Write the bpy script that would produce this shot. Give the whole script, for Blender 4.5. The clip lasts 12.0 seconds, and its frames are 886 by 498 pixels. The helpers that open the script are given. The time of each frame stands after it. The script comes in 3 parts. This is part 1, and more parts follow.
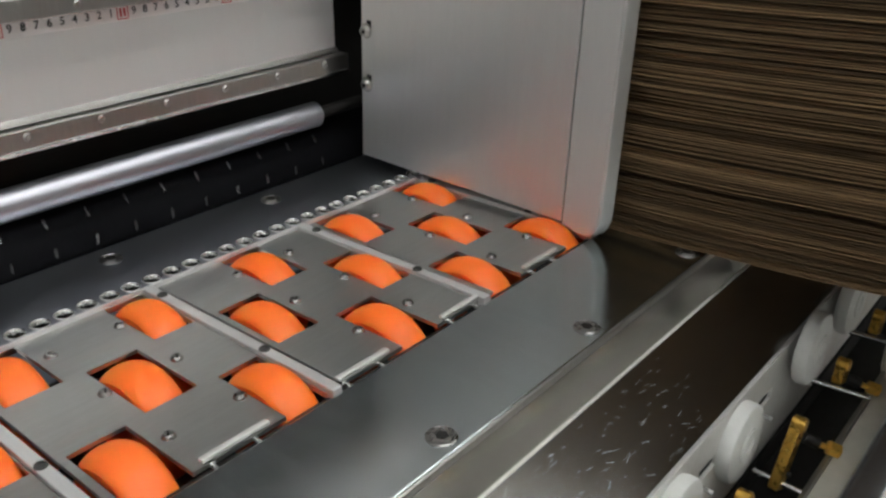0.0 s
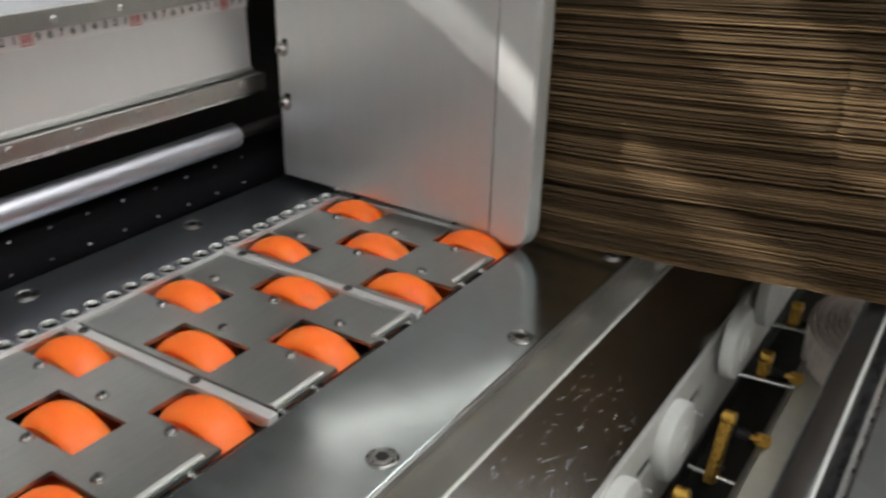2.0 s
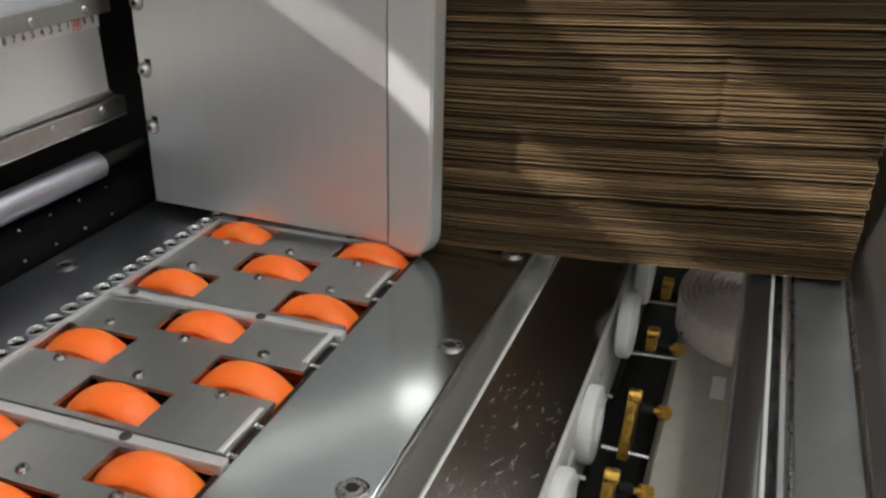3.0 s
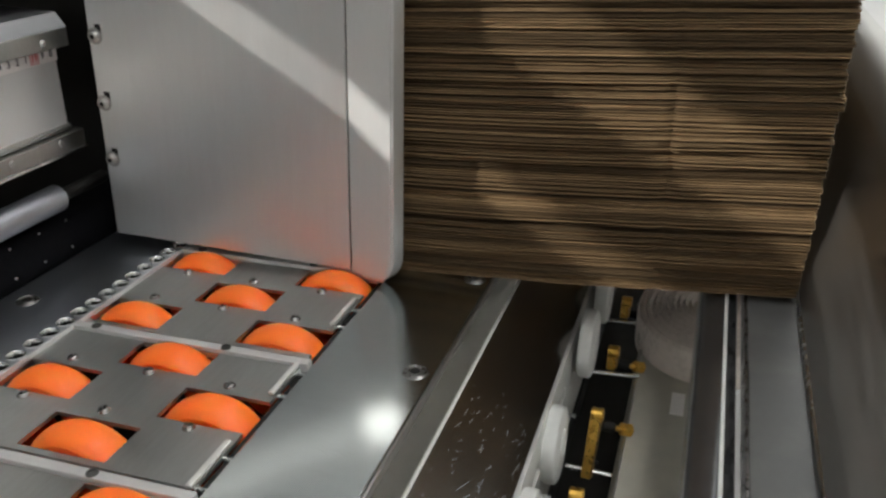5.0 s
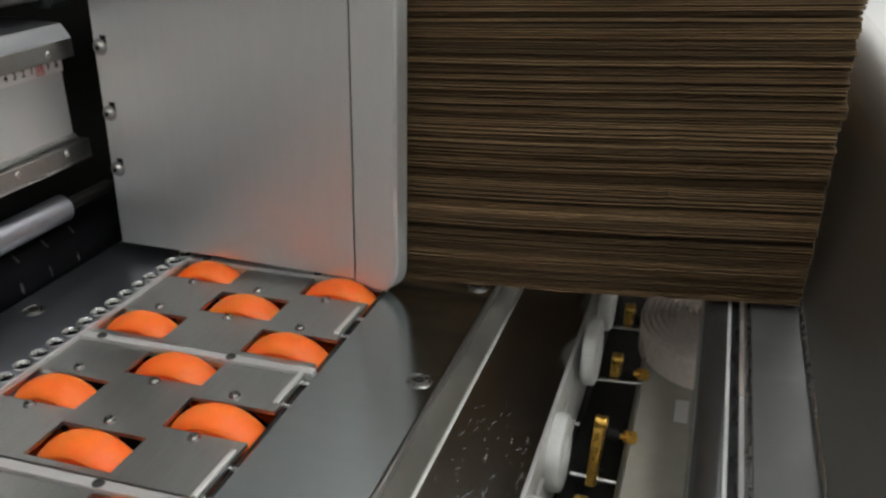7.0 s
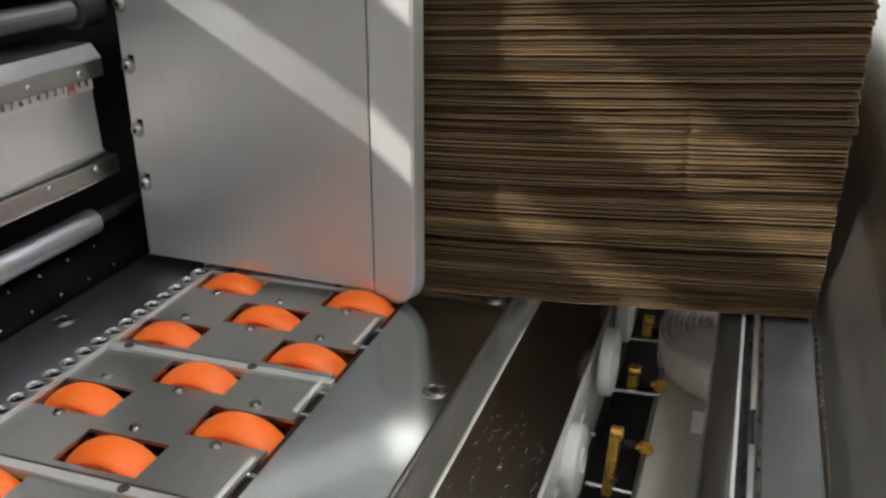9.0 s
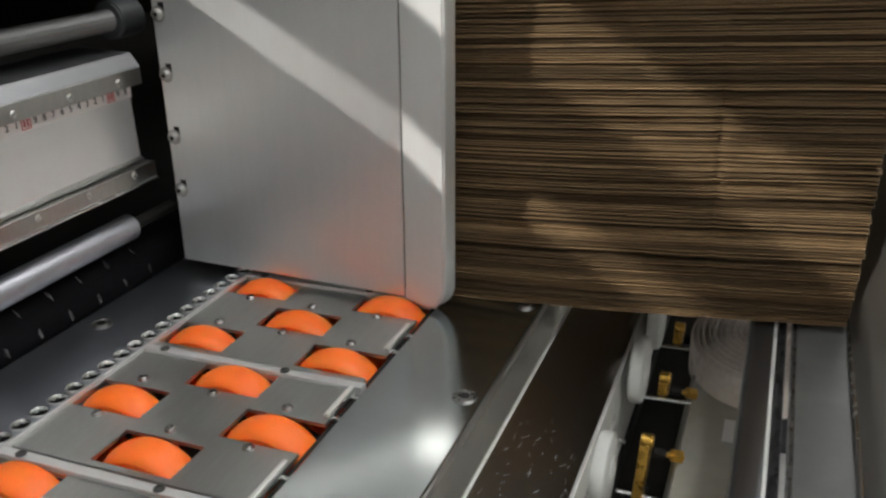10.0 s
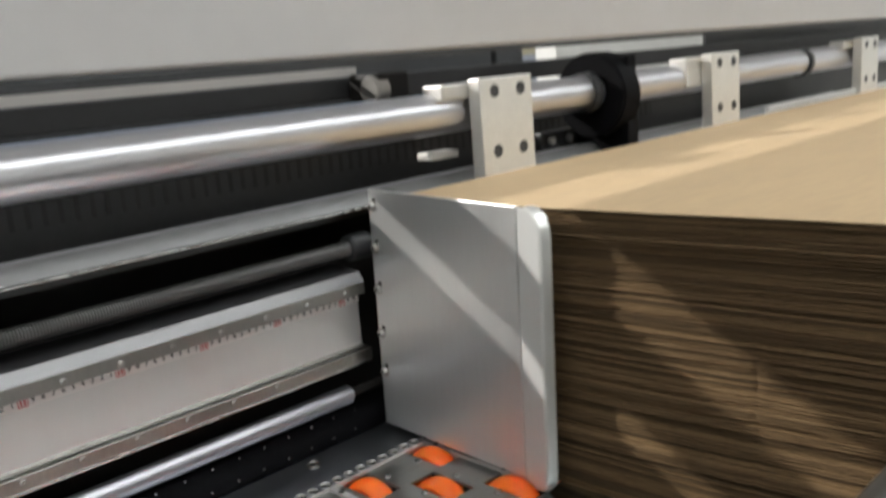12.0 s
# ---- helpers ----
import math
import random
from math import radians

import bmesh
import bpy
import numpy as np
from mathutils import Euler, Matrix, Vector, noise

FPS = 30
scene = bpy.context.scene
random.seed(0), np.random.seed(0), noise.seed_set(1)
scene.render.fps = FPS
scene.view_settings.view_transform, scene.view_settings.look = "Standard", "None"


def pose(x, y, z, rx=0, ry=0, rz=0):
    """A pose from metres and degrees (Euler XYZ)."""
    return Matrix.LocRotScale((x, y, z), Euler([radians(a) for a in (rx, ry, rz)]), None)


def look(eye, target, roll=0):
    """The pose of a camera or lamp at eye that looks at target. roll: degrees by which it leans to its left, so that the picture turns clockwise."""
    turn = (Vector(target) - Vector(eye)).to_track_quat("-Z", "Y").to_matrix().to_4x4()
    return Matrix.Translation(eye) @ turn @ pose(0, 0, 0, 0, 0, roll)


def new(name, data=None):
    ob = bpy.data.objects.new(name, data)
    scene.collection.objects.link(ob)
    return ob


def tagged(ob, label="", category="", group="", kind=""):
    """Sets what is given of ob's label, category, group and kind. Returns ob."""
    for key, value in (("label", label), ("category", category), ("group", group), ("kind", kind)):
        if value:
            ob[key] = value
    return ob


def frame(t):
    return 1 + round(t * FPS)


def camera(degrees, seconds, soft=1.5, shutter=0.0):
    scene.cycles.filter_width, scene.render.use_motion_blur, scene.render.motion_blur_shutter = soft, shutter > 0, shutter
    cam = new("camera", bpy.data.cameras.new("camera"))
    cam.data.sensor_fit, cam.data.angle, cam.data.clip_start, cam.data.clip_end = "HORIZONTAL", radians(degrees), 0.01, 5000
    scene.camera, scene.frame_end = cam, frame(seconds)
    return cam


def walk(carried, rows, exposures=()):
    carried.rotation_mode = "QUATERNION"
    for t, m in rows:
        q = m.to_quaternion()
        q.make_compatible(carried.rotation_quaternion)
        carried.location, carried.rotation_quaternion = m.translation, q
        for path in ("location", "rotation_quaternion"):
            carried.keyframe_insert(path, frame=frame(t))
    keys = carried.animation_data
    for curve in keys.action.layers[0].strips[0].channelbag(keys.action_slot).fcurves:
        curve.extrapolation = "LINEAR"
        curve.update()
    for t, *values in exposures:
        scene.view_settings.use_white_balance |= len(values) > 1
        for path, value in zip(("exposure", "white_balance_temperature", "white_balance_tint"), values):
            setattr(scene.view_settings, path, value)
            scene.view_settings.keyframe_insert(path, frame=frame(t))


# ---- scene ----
cam = camera(54.17, 12.0, soft=2.6, shutter=0.5)
# seconds, eye, target, roll
PATH = [
    (0, (0.5264, -0.3050, 1.2096), (0.2403, 0.0441, 0.9944), 0.51),
    (0.5, (0.5273, -0.3044, 1.2111), (0.2431, 0.0466, 0.9966), 0.08),
    (1, (0.5263, -0.3051, 1.2131), (0.2450, 0.0494, 1.0005), -0.16),
    (1.5, (0.5265, -0.3058, 1.2164), (0.2531, 0.0556, 1.0052), -0.36),
    (2, (0.5217, -0.3034, 1.2121), (0.2684, 0.0734, 1.0025), -0.23),
    (2.5, (0.4681, -0.3058, 1.2205), (0.2856, 0.1098, 1.0110), 0.01),
    (3, (0.4516, -0.3303, 1.2224), (0.2936, 0.0940, 1.0102), -0.30),
    (5, (0.4537, -0.3372, 1.2336), (0.3152, 0.0982, 1.0305), -0.38),
    (5.5, (0.4537, -0.3369, 1.2340), (0.3147, 0.0987, 1.0317), -0.45),
    (6, (0.4523, -0.3392, 1.2349), (0.3133, 0.0966, 1.0332), -0.50),
    (6.5, (0.4532, -0.3395, 1.2355), (0.3141, 0.0970, 1.0351), -0.53),
    (7, (0.4542, -0.3382, 1.2376), (0.3133, 0.0976, 1.0371), -0.67),
    (9, (0.4673, -0.3468, 1.2459), (0.3104, 0.0859, 1.0506), -1.47),
    (9.5, (0.4671, -0.3488, 1.2469), (0.3042, 0.0822, 1.0526), -1.76),
    (10, (0.4692, -0.3511, 1.2487), (0.2952, 0.0766, 1.0568), -2.07),
    (10.5, (0.4735, -0.3535, 1.2517), (0.2884, 0.0709, 1.0632), -2.42),
    (11, (0.5039, -0.3530, 1.2593), (0.2788, 0.0572, 1.0831), -2.78),
    (11.5, (0.6180, -0.3440, 1.3450), (0.3087, 0.0129, 1.1932), -3.50),
    (11.8, (0.6930, -0.3620, 1.3820), (0.3570, -0.0233, 1.2501), -4.40),
    (12, (0.7690, -0.3860, 1.3790), (0.4175, -0.0468, 1.2723), -4.70),
]
walk(cam, [(t, look(eye, target, roll)) for t, eye, target, roll in PATH], exposures=[(0, 0.05), (2, 0.05), (5, 0.0), (11.6, 0.0), (12, -0.1)])

TABLE = 0.9  # height of the feed table's top over the hall floor

# ---- light ----
world = bpy.data.worlds.new("world")
scene.world = world
world.use_nodes = True
wn = world.node_tree
sky = wn.nodes.new("ShaderNodeTexSky")
sky.sky_type, sky.sun_disc = "NISHITA", False
SUN = Vector((1.0, 0.8, -0.62)).normalized()
sky.sun_elevation = math.asin(-SUN.z)
sky.sun_rotation = math.atan2(-SUN.x, -SUN.y)
wn.links.new(sky.outputs[0], wn.nodes["Background"].inputs[0])
wn.nodes["Background"].inputs[1].default_value = 0.12

sun = new("sun", bpy.data.lights.new("sun", "SUN"))
sun.data.energy, sun.data.angle, sun.data.color = 3.6, radians(1.3), (1.0, 0.97, 0.91)
sun.matrix_world = look((0, 0, 6), Vector((0, 0, 6)) + SUN)


# ---- materials ----


def material(name, color, rough=0.5, metal=0.0, spec=0.5, noise_scale=40.0, vary=0.15, rough_vary=0.1, bump=0.0, stretch=(1, 1, 1),
             fine=6.0, random_vary=0.0, coat=0.0, dirt=None, dirt_scale=6.0, dirt_amount=0.3, aniso=0.0, rot=0.0):
    m = bpy.data.materials.new(name)
    m.use_nodes = True
    nt = m.node_tree
    b = nt.nodes["Principled BSDF"]
    link = nt.links.new
    b.inputs["Metallic"].default_value = metal
    b.inputs["Specular IOR Level"].default_value = spec
    b.inputs["Coat Weight"].default_value = coat
    b.inputs["Anisotropic"].default_value = aniso
    b.inputs["Anisotropic Rotation"].default_value = rot
    co = nt.nodes.new("ShaderNodeTexCoord")
    mp = nt.nodes.new("ShaderNodeMapping")
    mp.inputs["Scale"].default_value = stretch
    link(co.outputs["Object"], mp.inputs["Vector"])
    n1 = nt.nodes.new("ShaderNodeTexNoise")
    n1.inputs["Scale"].default_value, n1.inputs["Detail"].default_value = noise_scale, 5
    link(mp.outputs[0], n1.inputs["Vector"])
    n2 = nt.nodes.new("ShaderNodeTexNoise")
    n2.inputs["Scale"].default_value, n2.inputs["Detail"].default_value = noise_scale * fine, 3
    link(mp.outputs[0], n2.inputs["Vector"])
    mix = nt.nodes.new("ShaderNodeMath")
    mix.operation = "ADD"
    link(n1.outputs["Fac"], mix.inputs[0])
    link(n2.outputs["Fac"], mix.inputs[1])
    ramp = nt.nodes.new("ShaderNodeMapRange")
    ramp.inputs["From Min"].default_value, ramp.inputs["From Max"].default_value = 0.6, 1.4
    ramp.inputs["To Min"].default_value, ramp.inputs["To Max"].default_value = 1 - vary, 1 + vary
    link(mix.outputs[0], ramp.inputs["Value"])
    scale = nt.nodes.new("ShaderNodeVectorMath")
    scale.operation = "SCALE"
    scale.inputs[0].default_value = color
    value = ramp.outputs[0]
    if random_vary:
        info = nt.nodes.new("ShaderNodeObjectInfo")
        rr = nt.nodes.new("ShaderNodeMapRange")
        rr.inputs["To Min"].default_value, rr.inputs["To Max"].default_value = 1 - random_vary, 1 + random_vary
        link(info.outputs["Random"], rr.inputs["Value"])
        mul = nt.nodes.new("ShaderNodeMath")
        mul.operation = "MULTIPLY"
        link(value, mul.inputs[0])
        link(rr.outputs[0], mul.inputs[1])
        value = mul.outputs[0]
    link(value, scale.inputs["Scale"])
    out = scale.outputs[0]
    if dirt:
        n3 = nt.nodes.new("ShaderNodeTexNoise")
        n3.inputs["Scale"].default_value, n3.inputs["Detail"].default_value = dirt_scale, 8
        link(co.outputs["Object"], n3.inputs["Vector"])
        dr = nt.nodes.new("ShaderNodeMapRange")
        dr.inputs["From Min"].default_value, dr.inputs["From Max"].default_value = 0.45, 0.75
        dr.inputs["To Max"].default_value = dirt_amount
        link(n3.outputs["Fac"], dr.inputs["Value"])
        mc = nt.nodes.new("ShaderNodeMix")
        mc.data_type = "RGBA"
        link(dr.outputs[0], mc.inputs["Factor"])
        link(out, mc.inputs["A"])
        mc.inputs["B"].default_value = (*dirt, 1)
        out = mc.outputs["Result"]
    link(out, b.inputs["Base Color"])
    rg = nt.nodes.new("ShaderNodeMapRange")
    rg.inputs["From Min"].default_value, rg.inputs["From Max"].default_value = 0.6, 1.4
    rg.inputs["To Min"].default_value, rg.inputs["To Max"].default_value = max(0.02, rough - rough_vary), rough + rough_vary
    link(mix.outputs[0], rg.inputs["Value"])
    link(rg.outputs[0], b.inputs["Roughness"])
    if bump:
        bp = nt.nodes.new("ShaderNodeBump")
        bp.inputs["Strength"].default_value, bp.inputs["Distance"].default_value = bump, 0.0005
        link(mix.outputs[0], bp.inputs["Height"])
        link(bp.outputs[0], b.inputs["Normal"])
    return m


DECK = material("polished_deck_steel", (0.56, 0.6, 0.605), 0.18, 1.0, noise_scale=14, vary=0.05, rough_vary=0.04, bump=0.03, stretch=(1, 12, 1))
DECK_SATIN = material("satin_deck_steel", (0.42, 0.435, 0.47), 0.34, 1.0, noise_scale=9, vary=0.03, rough_vary=0.03, bump=0.0, stretch=(4, 1, 4))
PLATE = material("brushed_module_steel", (0.5, 0.505, 0.49), 0.36, 1.0, noise_scale=16, vary=0.1, rough_vary=0.07, bump=0.05, stretch=(14, 1, 1))
DULL = material("dull_grey_steel", (0.08, 0.078, 0.074), 0.55, 0.6, noise_scale=30, vary=0.15, rough_vary=0.1, dirt=(0.15, 0.147, 0.14), dirt_scale=25)
SCUFFED = material("scuffed_grey_steel", (0.1, 0.099, 0.096), 0.55, 0.25, noise_scale=18, vary=0.14, rough_vary=0.1, bump=0.02, stretch=(3, 1, 1), dirt=(0.2, 0.195, 0.185), dirt_scale=30)
SCREW = material("dark_nickel_screw", (0.3, 0.29, 0.28), 0.28, 1.0, noise_scale=60, vary=0.1, rough_vary=0.06)
ROD = material("oiled_grey_thread", (0.16, 0.158, 0.155), 0.5, 0.85, noise_scale=30, vary=0.12, rough_vary=0.08)
GUIDE = material("satin_stainless_sheet", (0.7, 0.705, 0.695), 0.36, 0.8, noise_scale=12, vary=0.03, rough_vary=0.04, bump=0.015, stretch=(14, 1, 1))
FLANGE = material("bead_blasted_stainless", (0.68, 0.685, 0.672), 0.45, 0.52, noise_scale=12, vary=0.03, rough_vary=0.04, bump=0.015, stretch=(14, 1, 1))
BRIGHT = material("bright_zinc_steel", (0.7, 0.7, 0.69), 0.26, 1.0, noise_scale=18, vary=0.05, rough_vary=0.04)
CHROME = material("ground_chrome_shaft", (0.44, 0.44, 0.48), 0.4, 1.0, noise_scale=30, vary=0.05, rough_vary=0.05, stretch=(8, 1, 8))
SATIN = material("satin_plated_steel", (0.6, 0.59, 0.585), 0.42, 0.55, noise_scale=30, vary=0.06, rough_vary=0.06, stretch=(1, 4, 1))
DARKTUBE = material("dark_polished_tube", (0.27, 0.27, 0.28), 0.22, 0.9, noise_scale=8, vary=0.05, rough_vary=0.02, stretch=(8, 1, 8))
SHELF = material("worn_polished_steel_shelf", (0.54, 0.525, 0.495), 0.22, 1.0, noise_scale=12, vary=0.04, rough_vary=0.02, bump=0.004, stretch=(10, 1, 10),
                 dirt=(0.5, 0.48, 0.44), dirt_scale=60, dirt_amount=0.12)
ALU = material("pale_anodised_aluminium", (0.74, 0.73, 0.725), 0.42, 0.65, noise_scale=10, vary=0.015, rough_vary=0.02, stretch=(1, 6, 1))
STRIP = material("dull_nickel_strip", (0.42, 0.41, 0.39), 0.36, 1.0, noise_scale=30, vary=0.1, rough_vary=0.08, stretch=(1, 8, 1))
ORANGE = material("orange_polyurethane", (1.0, 0.172, 0.02), 0.45, 0.0, 0.4, noise_scale=60, vary=0.05, rough_vary=0.06, bump=0.08)
for key, value in (("Subsurface Weight", 0.75), ("Subsurface Scale", 0.012), ("Subsurface Radius", (1.0, 0.4, 0.1))):
    ORANGE.node_tree.nodes["Principled BSDF"].inputs[key].default_value = value
BLACK = material("black_lacquered_roller", (0.005, 0.005, 0.006), 0.6, 0.0, 0.05, noise_scale=30, vary=0.2, rough_vary=0.08)
# black of the frame; inside holes and sockets it stands for their shade
VOID = material("black_frame_and_hole_shade", (0.012, 0.011, 0.01), 0.6, 0.0, 0.3, noise_scale=20, vary=0.3)
DARK = material("dark_grey_painted_steel", (0.04, 0.042, 0.045), 0.45, 0.0, 0.5, noise_scale=20, vary=0.2, rough_vary=0.08)
# same kraft board, darkened: the shade between the liners is in this colour
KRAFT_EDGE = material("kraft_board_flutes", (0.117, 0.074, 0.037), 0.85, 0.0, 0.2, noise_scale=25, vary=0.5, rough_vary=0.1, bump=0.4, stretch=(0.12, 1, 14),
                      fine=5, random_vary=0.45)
# paler than the flutes, so the edges' highlights are partly in the colour
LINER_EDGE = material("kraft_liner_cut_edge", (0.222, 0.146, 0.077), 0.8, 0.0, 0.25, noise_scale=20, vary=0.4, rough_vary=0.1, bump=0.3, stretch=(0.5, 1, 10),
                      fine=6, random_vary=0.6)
KRAFT_TOP = material("kraft_board_liner", (0.47, 0.345, 0.21), 0.75, 0.0, 0.25, noise_scale=5, vary=0.08, rough_vary=0.08, bump=0.05, stretch=(4, 1, 1))
BRASS = material("yellow_brass", (0.78, 0.47, 0.1), 0.3, 1.0, noise_scale=40, vary=0.15, rough_vary=0.1)
WHITE = material("white_nylon", (0.72, 0.72, 0.7), 0.45, 0.0, 0.4, noise_scale=30, vary=0.06)
PALE = material("pale_dusty_sheet_metal", (0.68, 0.67, 0.64), 0.45, 0.15, noise_scale=30, vary=0.12, rough_vary=0.1, dirt=(0.3, 0.26, 0.2), dirt_scale=30)
PAN = material("grey_painted_pan", (0.44, 0.42, 0.36), 0.45, 0.0, 0.4, noise_scale=10, vary=0.1)
HOSE = material("pinkish_white_ribbed_plastic", (0.9, 0.81, 0.75), 0.3, 0.0, 0.5, noise_scale=30, vary=0.06)
TAPE = material("white_tape", (0.88, 0.85, 0.84), 0.45, 0.0, 0.4, noise_scale=30, vary=0.04)
INK = material("black_print", (0.03, 0.03, 0.03), 0.6, noise_scale=80, vary=0.1)
RED = material("red_print", (0.6, 0.05, 0.06), 0.6, noise_scale=80, vary=0.1)
COVER = material("warm_grey_enamel", (0.46, 0.447, 0.442), 0.4, 0.0, 0.5, noise_scale=4, vary=0.04, rough_vary=0.05)
BLOCK = material("milled_aluminium", (0.74, 0.73, 0.7), 0.4, 0.6, noise_scale=40, vary=0.06, rough_vary=0.06)
FLANGE_TOP = material("rough_nickel_flange", (0.24, 0.237, 0.245), 0.46, 1.0, noise_scale=20, vary=0.06, rough_vary=0.05)
GREYLIP = material("grey_enamelled_lip", (0.19, 0.19, 0.195), 0.4, 0.0, 0.5, noise_scale=8, vary=0.08)
BACK = material("brushed_back_steel", (0.4, 0.39, 0.37), 0.42, 1.0, noise_scale=14, vary=0.08, rough_vary=0.05, bump=0.015, stretch=(8, 1, 8))
SHAFT = material("drawn_chrome_bar", (0.7, 0.7, 0.74), 0.32, 1.0, noise_scale=30, vary=0.05, rough_vary=0.05, stretch=(8, 1, 8))
SLOT = material("painted_slot_shade", (0.02, 0.021, 0.023), 0.5, noise_scale=20, vary=0.2)
CONCRETE = material("grey_concrete", (0.3, 0.29, 0.28), 0.6, noise_scale=3, vary=0.2, bump=0.2)
PAINT = material("white_wall_paint", (0.72, 0.72, 0.7), 0.7, noise_scale=2, vary=0.06)

# ---- mesh helpers ----


def put(name, bm, mat, parent=None, label="", smooth=False):
    me = bpy.data.meshes.new(name)
    bmesh.ops.recalc_face_normals(bm, faces=bm.faces[:])
    bm.to_mesh(me)
    bm.free()
    for m in mat if isinstance(mat, (list, tuple)) else (mat,):
        me.materials.append(m)
    if smooth:
        for p in me.polygons:
            p.use_smooth = True
        me.set_sharp_from_angle(angle=radians(35))
    ob = new(name, me)
    if parent:
        ob.parent = parent
    if label:
        ob["label"] = label
    return ob


def part(name, bm, mat, parent, label="", smooth=False):
    return put(name, bm, mat, parent, label, smooth)


def again(ob, m, parent=None):
    """Another object on the same mesh."""
    o = new(ob.name.split(".")[0], ob.data)
    o.parent = parent or ob.parent
    o.matrix_basis = m
    if "label" in ob:
        o["label"] = ob["label"]
    return o


def empty(name, x=0.0, y=0.0, z=0.0):
    e = new(name)
    e.empty_display_size = 0.02
    e.matrix_basis = pose(x, y, z)
    return e


def box(x0, x1, y0, y1, z0, z1, bevel=0.0, seg=2, bm=None):
    bm2 = bmesh.new()
    bmesh.ops.create_cube(bm2, size=1, matrix=Matrix.Translation(((x0 + x1) / 2, (y0 + y1) / 2, (z0 + z1) / 2)) @ Matrix.Diagonal((x1 - x0, y1 - y0, z1 - z0, 1)))
    if bevel:
        bmesh.ops.bevel(bm2, geom=bm2.edges[:], offset=bevel, segments=seg, affect="EDGES", profile=0.5)
    if bm is None:
        return bm2
    me = bpy.data.meshes.new("joined")
    bm2.to_mesh(me)
    bm2.free()
    bm.from_mesh(me)
    bpy.data.meshes.remove(me)
    return bm


def cyl(r, p0, p1, seg=32, bevel=0.0, r2=None):
    """A cylinder from p0 to p1."""
    bm = bmesh.new()
    p0, p1 = Vector(p0), Vector(p1)
    d = p1 - p0
    bmesh.ops.create_cone(bm, cap_ends=True, segments=seg, radius1=r, radius2=r if r2 is None else r2, depth=d.length)
    if bevel:
        caps = [e for e in bm.edges if abs(abs(e.verts[0].co.z) - d.length / 2) < 1e-6 and abs(e.verts[0].co.z - e.verts[1].co.z) < 1e-6]
        bmesh.ops.bevel(bm, geom=caps, offset=bevel, segments=3, affect="EDGES")
    bmesh.ops.transform(bm, verts=bm.verts, matrix=Matrix.Translation((p0 + p1) / 2) @ d.to_track_quat("Z", "Y").to_matrix().to_4x4())
    return bm


def extrude_xz(outline, y0, y1):
    """A closed outline in x and z, carried from y0 to y1."""
    bm = bmesh.new()
    a = [bm.verts.new((x, y0, z)) for x, z in outline]
    b = [bm.verts.new((x, y1, z)) for x, z in outline]
    n = len(outline)
    for i in range(n):
        bm.faces.new((a[i], a[(i + 1) % n], b[(i + 1) % n], b[i]))
    bm.faces.new(a)
    bm.faces.new(b[::-1])
    return bm


def lathe(profile, seg=28):
    """A profile of (radius, height) turned round z."""
    bm = bmesh.new()
    rings = []
    for r, z in profile:
        if r < 1e-6:
            rings.append([bm.verts.new((0, 0, z))])
        else:
            rings.append([bm.verts.new((r * math.cos(2 * math.pi * i / seg), r * math.sin(2 * math.pi * i / seg), z)) for i in range(seg)])
    for p, q in zip(rings, rings[1:]):
        for i in range(seg):
            j = (i + 1) % seg
            if len(p) == 1 and len(q) == 1:
                continue
            if len(p) == 1:
                bm.faces.new((p[0], q[i], q[j]))
            elif len(q) == 1:
                bm.faces.new((p[i], p[j], q[0]))
            else:
                bm.faces.new((p[i], p[j], q[j], q[i]))
    return bm


def sheet_with_holes(xs, ys, solid, z0, z1):
    """A plate on a grid of xs and ys, of which solid(i, j) says which cells are filled."""
    bm = bmesh.new()
    vs = {}

    def v(i, j, z):
        if (i, j, z) not in vs:
            vs[i, j, z] = bm.verts.new((xs[i], ys[j], z))
        return vs[i, j, z]

    nx, ny = len(xs) - 1, len(ys) - 1
    ok = lambda i, j: 0 <= i < nx and 0 <= j < ny and solid(i, j)  # noqa: E731
    for i in range(nx):
        for j in range(ny):
            if not ok(i, j):
                continue
            bm.faces.new([v(i, j, z1), v(i + 1, j, z1), v(i + 1, j + 1, z1), v(i, j + 1, z1)])
            bm.faces.new([v(i, j, z0), v(i, j + 1, z0), v(i + 1, j + 1, z0), v(i + 1, j, z0)])
            for (a, b, c, d), (di, dj) in (((i, j, i + 1, j), (0, -1)), ((i + 1, j, i + 1, j + 1), (1, 0)), ((i + 1, j + 1, i, j + 1), (0, 1)), ((i, j + 1, i, j), (-1, 0))):
                if not ok(i + di, j + dj):
                    bm.faces.new([v(a, b, z0), v(c, d, z0), v(c, d, z1), v(a, b, z1)])
    return bm


T = TABLE
Y0, Y1 = -0.62, 1.9  # the machine's stretch along its width

# ---- hall ----
tagged(put("floor", box(-3.6, 7, -6, 8, -0.1, 0.0), CONCRETE), "grey concrete factory hall floor", "floor", kind="structure")
tagged(put("ceiling", box(-3.6, 7, -6, 8, 4.5, 4.6), PAINT), "white painted hall ceiling", "ceiling", kind="structure")
tagged(put("wall_east", box(7, 7.2, -6, 8, 0, 4.5), PAINT), "white painted hall wall", "wall", kind="structure")
tagged(put("wall_south", box(-3.6, 7, -6.2, -6, 0, 4.5), PAINT), "white painted hall wall", "wall", kind="structure")
tagged(put("wall_north", box(-3.6, 7, 8, 8.2, 0, 4.5), PAINT), "white painted hall wall", "wall", kind="structure")
wall_west = bmesh.new()
box(-3.6, -3.4, -6, 8, 0, 1.1, bm=wall_west)
